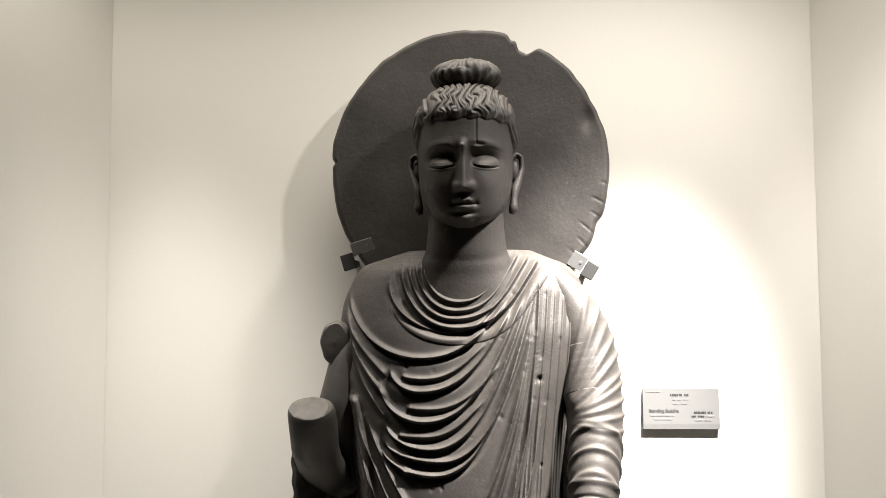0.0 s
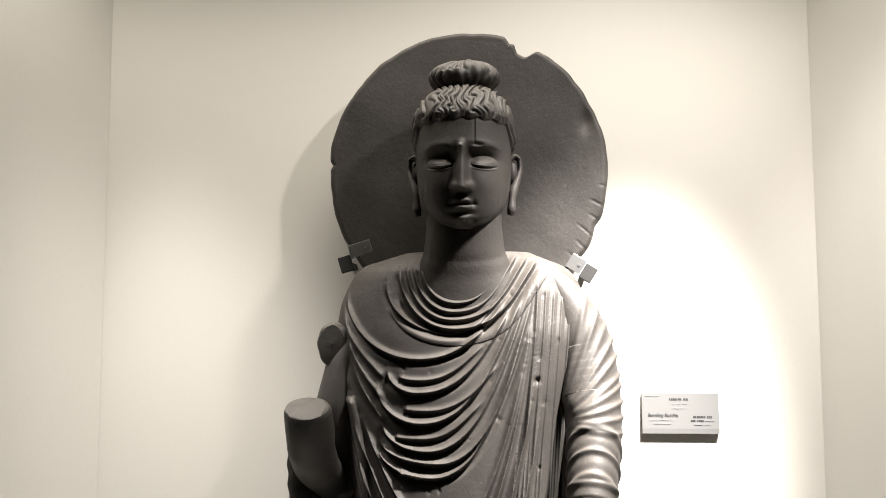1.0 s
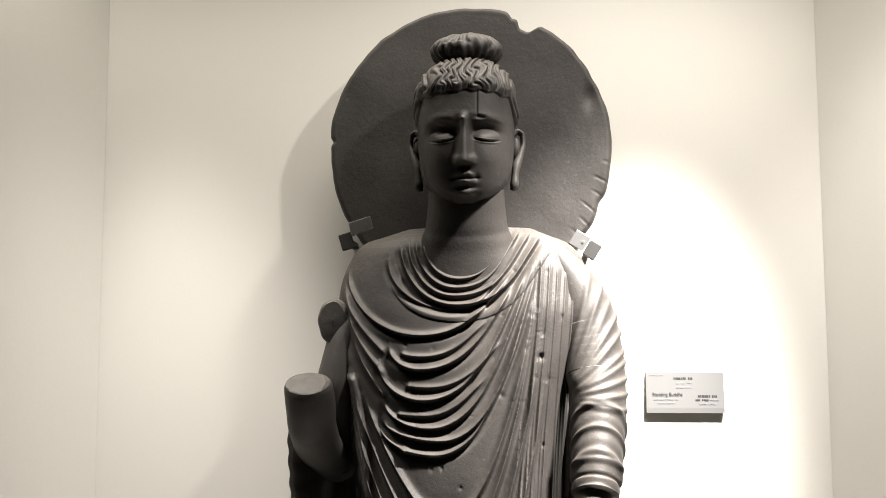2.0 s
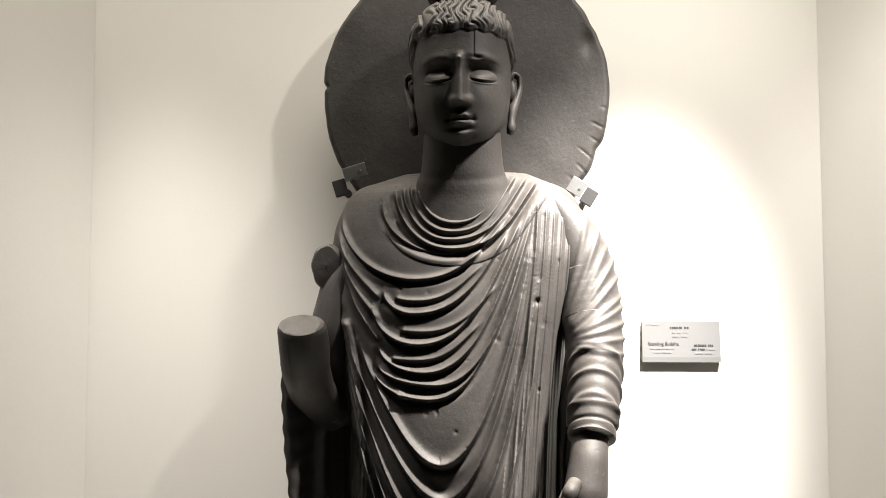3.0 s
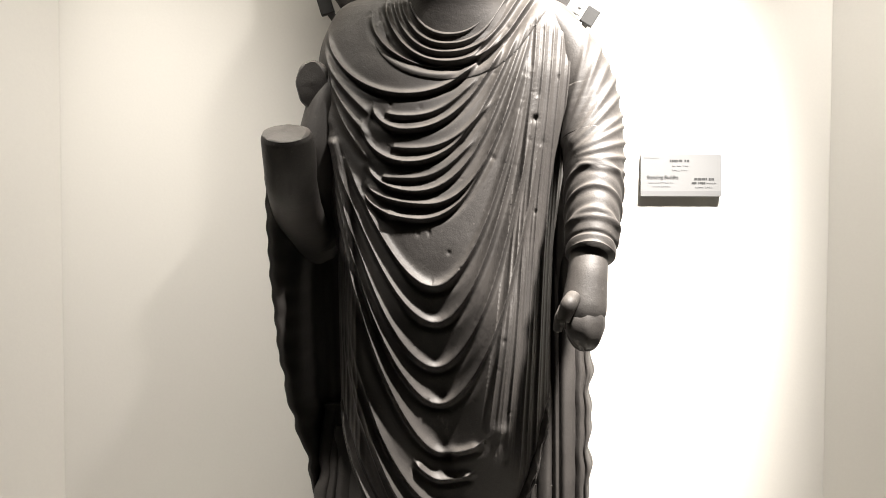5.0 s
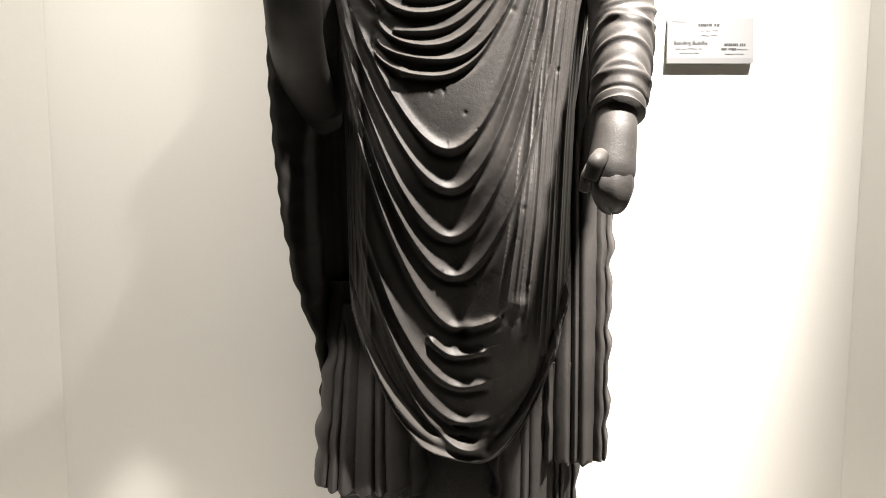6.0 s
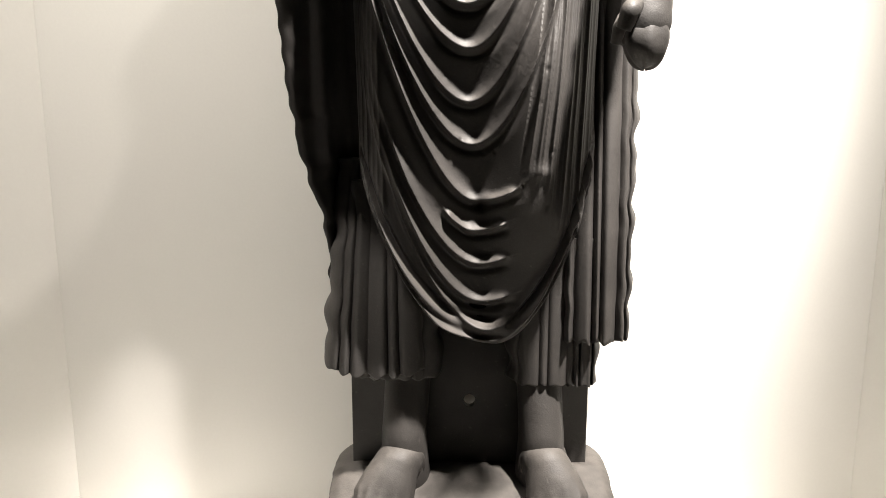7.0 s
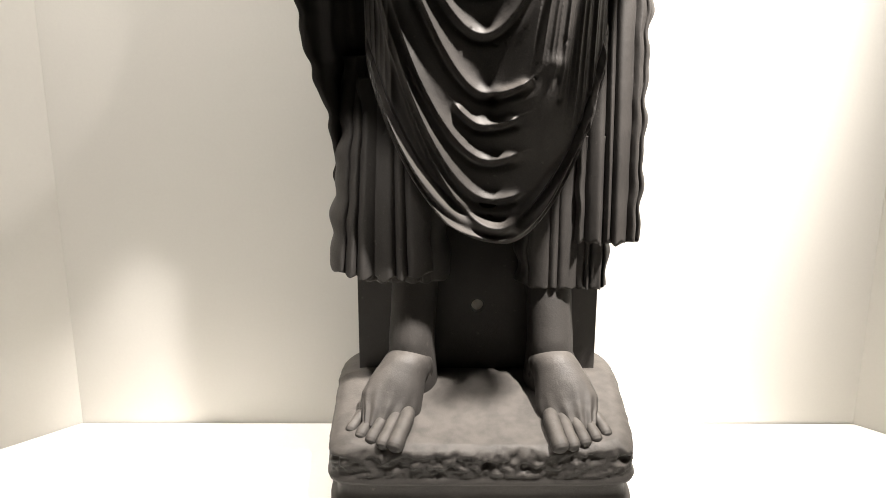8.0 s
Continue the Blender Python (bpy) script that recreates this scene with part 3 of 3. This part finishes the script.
def head():
    rows, front, back = 330, 260, 40
    z = np.linspace(1.775, 2.10, rows)[:, None]
    th = np.concatenate([np.linspace(0, np.pi, front, endpoint=False), np.linspace(np.pi, 2 * np.pi, back, endpoint=False)])[None, :]
    HZ = [1.775, 1.783, 1.795, 1.81, 1.83, 1.86, 1.90, 1.95, 2.0, 2.03, 2.06, 2.08, 2.092, 2.10]
    HW = [0.012, 0.043, 0.062, 0.077, 0.089, 0.098, 0.103, 0.106, 0.107, 0.103, 0.089, 0.068, 0.045, 0.01]
    HF = [-0.335, -0.355, -0.366, -0.371, -0.374, -0.378, -0.382, -0.388, -0.382, -0.37, -0.347, -0.32, -0.295, -0.26]
    HB = [-0.30, -0.27, -0.25, -0.235, -0.22, -0.20, -0.18, -0.16, -0.155, -0.16, -0.18, -0.20, -0.22, -0.25]

    def soft(t):
        f = sum(np.interp(z + d, HZ, t) for d in (-0.006, -0.003, 0, 0.003, 0.006)) / 5
        return f
    a, yf, yb = soft(HW), soft(HF), soft(HB)
    ym = yb + (yf - yb) * 0.38
    c, s = np.cos(th), np.sin(th)
    x = a * np.sign(c) * np.abs(c) ** 0.92 + 0 * z
    y = np.where(th < np.pi, ym + (yf - ym) * np.abs(s) ** 0.92, ym + (yb - ym) * np.abs(s))
    zz = z + 0 * th
    w = np.where(th < np.pi, smooth(0.05, 0.45, np.abs(s)), 0.0) + 0 * zz
    X = np.abs(x)
    p = np.zeros_like(x)
    # nose
    nz = np.clip((1.948 - zz) / (1.948 - 1.853), 0, 1.0)
    inside = smooth(1.846, 1.854, zz) * smooth(1.965, 1.94, zz)
    p += (0.0065 + 0.026 * nz ** 1.2) * np.exp(-(np.abs(x) / (0.0070 + 0.0065 * nz)) ** 2.4) * inside
    p += 0.010 * np.exp(-((X - 0.0155) / 0.0075) ** 2 - ((zz - 1.859) / 0.009) ** 2)
    # arched brows that run into the nose, sunken sockets, heavy lowered lids
    arch = np.sin(np.clip((X - 0.004) / 0.082, 0, 1) * np.pi * 0.80)
    brow = 1.9355 + 0.0105 * arch
    p += 0.0032 * np.exp(-((zz - brow) / np.where(zz > brow, 0.011, 0.0035)) ** 2) * smooth(0.012, 0.030, X) * smooth(0.088, 0.066, X)
    p -= 0.0205 * np.exp(-((X - 0.045) / 0.029) ** 2 - ((zz - 1.922) / 0.0165) ** 2)
    p -= 0.0065 * np.exp(-((X - 0.0225) / 0.0100) ** 2 - ((zz - 1.922) / 0.012) ** 2)
    ball = np.clip(1 - ((X - 0.046) / 0.029) ** 2 - ((zz - 1.9125) / 0.0155) ** 2, 0, 1)
    p += 0.0135 * ball
    lid = 1.9055 - 0.0050 * (1 - ((X - 0.046) / 0.028) ** 2)
    open_eye = np.exp(-((X - 0.046) / 0.023) ** 4)
    p += 0.0018 * np.exp(-((zz - lid - 0.0022) / 0.0016) ** 2) * open_eye
    p -= 0.0050 * np.exp(-((zz - lid + 0.0012) / 0.0016) ** 2) * open_eye
    p += 0.0022 * np.exp(-((zz - lid + 0.0050) / 0.0022) ** 2) * open_eye
    # cheeks, mouth, chin
    p += 0.005 * np.exp(-((X - 0.05) / 0.03) ** 2 - ((zz - 1.868) / 0.03) ** 2)
    bow = 1.8285 + 0.003 * np.exp(-((X - 0.008) / 0.007) ** 2) - 0.0005 + 0.05 * X ** 1.5
    p += 0.0080 * np.exp(-((zz - bow) / 0.0045) ** 2) * np.exp(-(X / 0.0155) ** 2)
    p += 0.0095 * np.exp(-((zz - 1.8150) / 0.0055) ** 2) * np.exp(-(X / 0.0118) ** 2)
    p -= 0.0065 * np.exp(-((zz - 1.8222 - 0.06 * X ** 1.5) / 0.0022) ** 2) * np.exp(-(X / 0.020) ** 2)
    p -= 0.004 * np.exp(-((X - 0.025) / 0.006) ** 2 - ((zz - 1.824) / 0.007) ** 2)
    p -= 0.006 * np.exp(-((zz - 1.804) / 0.006) ** 2) * np.exp(-(X / 0.024) ** 2)
    p += 0.006 * np.exp(-((zz - 1.790) / 0.011) ** 2) * np.exp(-(X / 0.02) ** 2)
    p -= 0.003 * np.exp(-(x / 0.004) ** 2 - ((zz - 1.84) / 0.007) ** 2)
    # dot between the brows, crack over the brow, chips
    p += 0.004 * np.exp(-((x + 0.004) ** 2 + (zz - 1.945) ** 2) / 0.0042 ** 2)
    p -= 0.003 * np.exp(-((x - 0.027) / 0.0014) ** 2) * smooth(1.945, 1.955, zz) * smooth(2.01, 2.0, zz)
    p -= 0.006 * np.exp(-((x - 0.034) / 0.010) ** 2 - ((zz - 1.948) / 0.004) ** 2)
    p -= 0.006 * np.exp(-((x - 0.022) / 0.007) ** 2 - ((zz - 1.789) / 0.004) ** 2)
    # hair: waves combed back from the hairline
    line = 2.004 + 0.0022 * np.sin(210 * x + 1.0) - 0.10 * np.maximum(X - 0.05, 0) - 3.0 * np.maximum(X - 0.093, 0)
    hair = np.where(th < np.pi, smooth(-0.002, 0.003, zz - line), 1.0)
    up = zz - line
    ang = np.arctan2(x - 0.012, 0.14 + 0.35 * (2.09 - zz))
    ph = 33 * ang + 0.9 * np.sin(110 * up + 5.0 * wander(x, zz * 0.3, 190, 3)) + 1.6 * wander(x, zz * 0.4, 210, 5)
    strand = np.abs(np.sin(ph)) ** 0.7
    fine = np.abs(np.sin(2.0 * ph + 0.6))
    lock = 0.0065 * strand + 0.0025 * fine
    q = hair * (0.003 + (lock + 0.003) * smooth(0.0, 0.022, zz - line + 0.004))
    p = p * (1 - 0.6 * hair) * w
    nx, ny = c * 0.9, -np.where(th < np.pi, np.abs(s), -np.abs(s))
    statue.loft(np.stack([x + q * nx, y - p + q * ny, zz + q * 0.5 * smooth(2.0, 2.09, zz)], -1))


head()
# the topknot
blob((0.002, -0.262, 2.122), (0.074, 0.062, 0.037), 70, 150,
     bump=lambda A, B: 0.09 * np.abs(np.sin(7 * B + 0.7 * np.sin(3.2 * A + 3 * np.sin(2 * B)) + 1.1 * np.sin(3 * B))) + 0.025 * np.sin(25 * B + 2 * A) - 0.10 * np.exp(-((np.cos(B + 0.4)) / 0.25) ** 2) * (A > 0.2))
tube([(0.002, -0.255, 2.07), (0.002, -0.262, 2.10)], [(0.055, 0.05), (0.058, 0.052)], cols=40, rows=8)
# ears with long lobes
for sx in (-1, 1):
    tube([(sx * 0.098, -0.24, 1.930), (sx * 0.112, -0.234, 1.950), (sx * 0.125, -0.226, 1.943), (sx * 0.127, -0.226, 1.918), (sx * 0.119, -0.236, 1.892), (sx * 0.110, -0.246, 1.868),
          (sx * 0.107, -0.250, 1.846), (sx * 0.106, -0.252, 1.826), (sx * 0.102, -0.250, 1.812)],
         [(0.005, 0.009), (0.006, 0.010), (0.006, 0.011), (0.006, 0.011), (0.008, 0.011), (0.010, 0.011), (0.0075, 0.010), (0.0105, 0.012), (0.006, 0.007)], cols=24, rows=80)
    blob((sx * 0.109, -0.228, 1.912), (0.012, 0.012, 0.026), 16, 20)


# the halo: a thick disc with a chipped rim
def halo():
    n, cx, cz, r0 = 720, 0.0035, 1.946, 0.3355
    a = np.linspace(0, 2 * np.pi, n, endpoint=False)
    r = r0 + 0.0022 * wander(np.cos(a) * 0.33, np.sin(a) * 0.33, 90, 4) + 0.0016 * wander(np.cos(a) * 0.33, np.sin(a) * 0.33, 260, 5)
    r = r + 0.011 * smooth(0.0, -0.75, np.sin(a))
    r = r - 0.030 * np.exp(-((a - radians(64.5)) / 0.075) ** 4) - 0.012 * np.exp(-((a - radians(71)) / 0.035) ** 2)
    r = r - 0.002 * np.exp(-((a - radians(28)) / 0.05) ** 2) - 0.006 * np.exp(-((a - radians(178)) / 0.02) ** 2) - 0.006 * np.exp(-((a - radians(335)) / 0.05) ** 2)
    rings = []
    levels = [(k, -0.119) for k in np.linspace(0.02, 0.95, 70)]
    levels += [(0.965, -0.1195), (0.978, -0.118), (0.99, -0.113), (0.998, -0.106), (1.0, -0.098), (0.99, -0.085), (0.97, -0.078), (0.5, -0.076), (0.02, -0.076)]
    edge = r / r0
    for k, y in levels:
        rr = r0 * k * (1 + (edge - 1) * smooth(0.5, 0.95, k))
        x, z = cx + rr * np.cos(a), cz + rr * np.sin(a)
        flat = 0.0 if y > -0.1 else 1.0
        worn = 0.008 * np.exp(-(((x - 0.288) / 0.016) ** 2 + ((z - 2.055) / 0.03) ** 2)) + 0.004 * np.exp(-(((x - 0.31) / 0.012) ** 2 + ((z - 1.79) / 0.05) ** 2))
        for turn, start in ((-8, 0.93), (-16, 0.88), (-22, 0.90), (-29, 0.86), (-35, 0.89), (-41, 0.90)):
            # cracks that run in from the rim
            off = (a - radians(turn) + np.pi) % (2 * np.pi) - np.pi + 0.25 * (k - 0.95)
            worn = worn + 0.0025 * np.exp(-(off / 0.006) ** 2) * smooth(start, start + 0.04, k)
        rings.append(np.stack([x, np.full(n, y) + flat * (worn + 0.0018 * wander(x, z, 30, 6) + 0.0006 * wander(x, z, 110, 9)), z], -1))
    statue.loft(np.stack(rings))


halo()
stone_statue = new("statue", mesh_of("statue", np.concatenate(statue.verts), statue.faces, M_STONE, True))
tagged(stone_statue, "dark grey schist robed standing figure with round halo, worn base", "statue")


# ---------------------------------------------------------------- mounting brackets
def bracket(x, z, tilt, wide, high, px, pz, label):
    root = tagged(new("mounting_bracket"), label, "bracket", "clamps beside the halo")
    root.matrix_world = pose(x, -0.135, z, 0, tilt, 0)
    bm = bmesh.new()
    box(bm, -wide / 2, wide / 2, -0.014, -0.010, -high / 2, high / 2, 0.0012)
    box(bm, -wide / 2, -wide / 2 + 0.004, -0.0139, 0.012, -high / 2 + 0.0005, high / 2 - 0.0005, 0.0008)
    part("plate", bm, M_STEEL, root, "folded bright steel plate")
    part("screw", disc(bmesh.new(), wide * 0.2, -0.015, 0.0, 0.0035, 0.002), M_STEEL, root)
    part("pad", box(bmesh.new(), px - 0.015, px + 0.015, -0.008, 0.006, pz - 0.019, pz + 0.019, 0.002), M_BLACK, root, "black rubber pad")
    part("arm", box(bmesh.new(), px - 0.007, px + 0.007, 0.006, 0.133, pz - 0.007, pz + 0.007, 0.001), M_BLACK, root, "black arm to the wall")
    return root


def disc(bm, x, y, z, r, deep):
    bmesh.ops.create_cone(bm, cap_ends=True, segments=16, radius1=r, radius2=r * 0.85, depth=deep, matrix=pose(x, y, z, 90, 0, 0))
    return bm


bracket(-0.250, 1.750, -17, 0.054, 0.031, -0.044, -0.024, "small dull steel clamp with black pad beside the halo")
bracket(0.257, 1.712, 32, 0.036, 0.036, 0.036, -0.004, "small bright steel clamp with black pad beside the halo")

# ---------------------------------------------------------------- label plate on the wall
plaque = tagged(new("label_plate"), "small silver museum label plate with black print on the wall", "label plate")
PX0, PX1, PZ0, PZ1 = 0.4235, 0.6075, 1.307, 1.4035
bm = bmesh.new()
outline = [(0.0, PZ0), (-0.014, PZ0), (-0.014, PZ0 + 0.012), (-0.007, PZ1), (0.0, PZ1)]
ends = []
for x in (PX0, PX1):
    ends.append([bm.verts.new((x, y, z)) for y, z in outline])
bm.faces.new(ends[0])
bm.faces.new(ends[1][::-1])
for i in range(len(outline)):
    j = (i + 1) % len(outline)
    bm.faces.new((ends[0][i], ends[1][i], ends[1][j], ends[0][j]))
part("plate", bm, M_PLATE, plaque)


def on_plate(u, v):
    """A place on the sloping face: u across from the left edge, v down from the top edge."""
    return PX0 + u, -0.0076 - 0.0079 * (v / 0.0895), PZ1 - v


def print_bar(u, v, w, h, mat):
    x, y, z = on_plate(u, v)
    part("print", box(bmesh.new(), x, x + w, y - 0.0004, y + 0.001, z - h, z), mat, plaque)


def lettering(body, u, v, size, mat):
    data = bpy.data.curves.new("lettering", "FONT")
    data.body, data.size, data.extrude, data.align_x = body, size, 0.0003, "LEFT"
    ob = new("lettering", data)
    x, y, z = on_plate(u, v)
    ob.matrix_world = pose(x, y - 0.0004, z, 85, 0, 0)
    bpy.context.view_layer.update()
    me = bpy.data.meshes.new_from_object(ob.evaluated_get(bpy.context.evaluated_depsgraph_get()))
    me.materials.clear()
    me.materials.append(mat)
    flat = new("lettering", me)
    flat.matrix_world = ob.matrix_world.copy()
    flat.parent = plaque
    bpy.data.objects.remove(ob)


lettering("Standing Buddha", 0.014, 0.0555, 0.0108, M_INK)
rnd = random.Random(3)
for u, v, w, h, mat in ((0.008, 0.006, 0.034, 0.002, M_GREYINK), (0.066, 0.012, 0.030, 0.0055, M_INK), (0.100, 0.012, 0.011, 0.0055, M_INK),
                        (0.072, 0.0235, 0.008, 0.0035, M_GREYINK), (0.083, 0.0235, 0.01, 0.0035, M_GREYINK), (0.097, 0.0235, 0.012, 0.0035, M_GREYINK), (0.072, 0.034, 0.018, 0.0035, M_GREYINK), (0.093, 0.034, 0.015, 0.0035, M_GREYINK),
                        (0.018, 0.062, 0.012, 0.0035, M_GREYINK), (0.032, 0.062, 0.032, 0.0035, M_GREYINK), (0.067, 0.062, 0.008, 0.0035, M_GREYINK), (0.027, 0.071, 0.018, 0.0035, M_GREYINK), (0.047, 0.071, 0.022, 0.0035, M_GREYINK),
                        (0.122, 0.054, 0.030, 0.005, M_INK), (0.155, 0.054, 0.012, 0.005, M_INK), (0.116, 0.0635, 0.012, 0.004, M_INK), (0.131, 0.0635, 0.016, 0.004, M_INK), (0.150, 0.0635, 0.022, 0.0035, M_GREYINK), (0.124, 0.073, 0.020, 0.0035, M_GREYINK), (0.147, 0.073, 0.018, 0.0035, M_GREYINK)):
    # each line is broken into word-long strokes
    n = max(2, int(w / 0.004))
    for k in range(n):
        print_bar(u + w * k / n, v + rnd.uniform(0, 0.0006), w / n * rnd.uniform(0.6, 0.95), h * rnd.uniform(0.75, 1.0), mat)
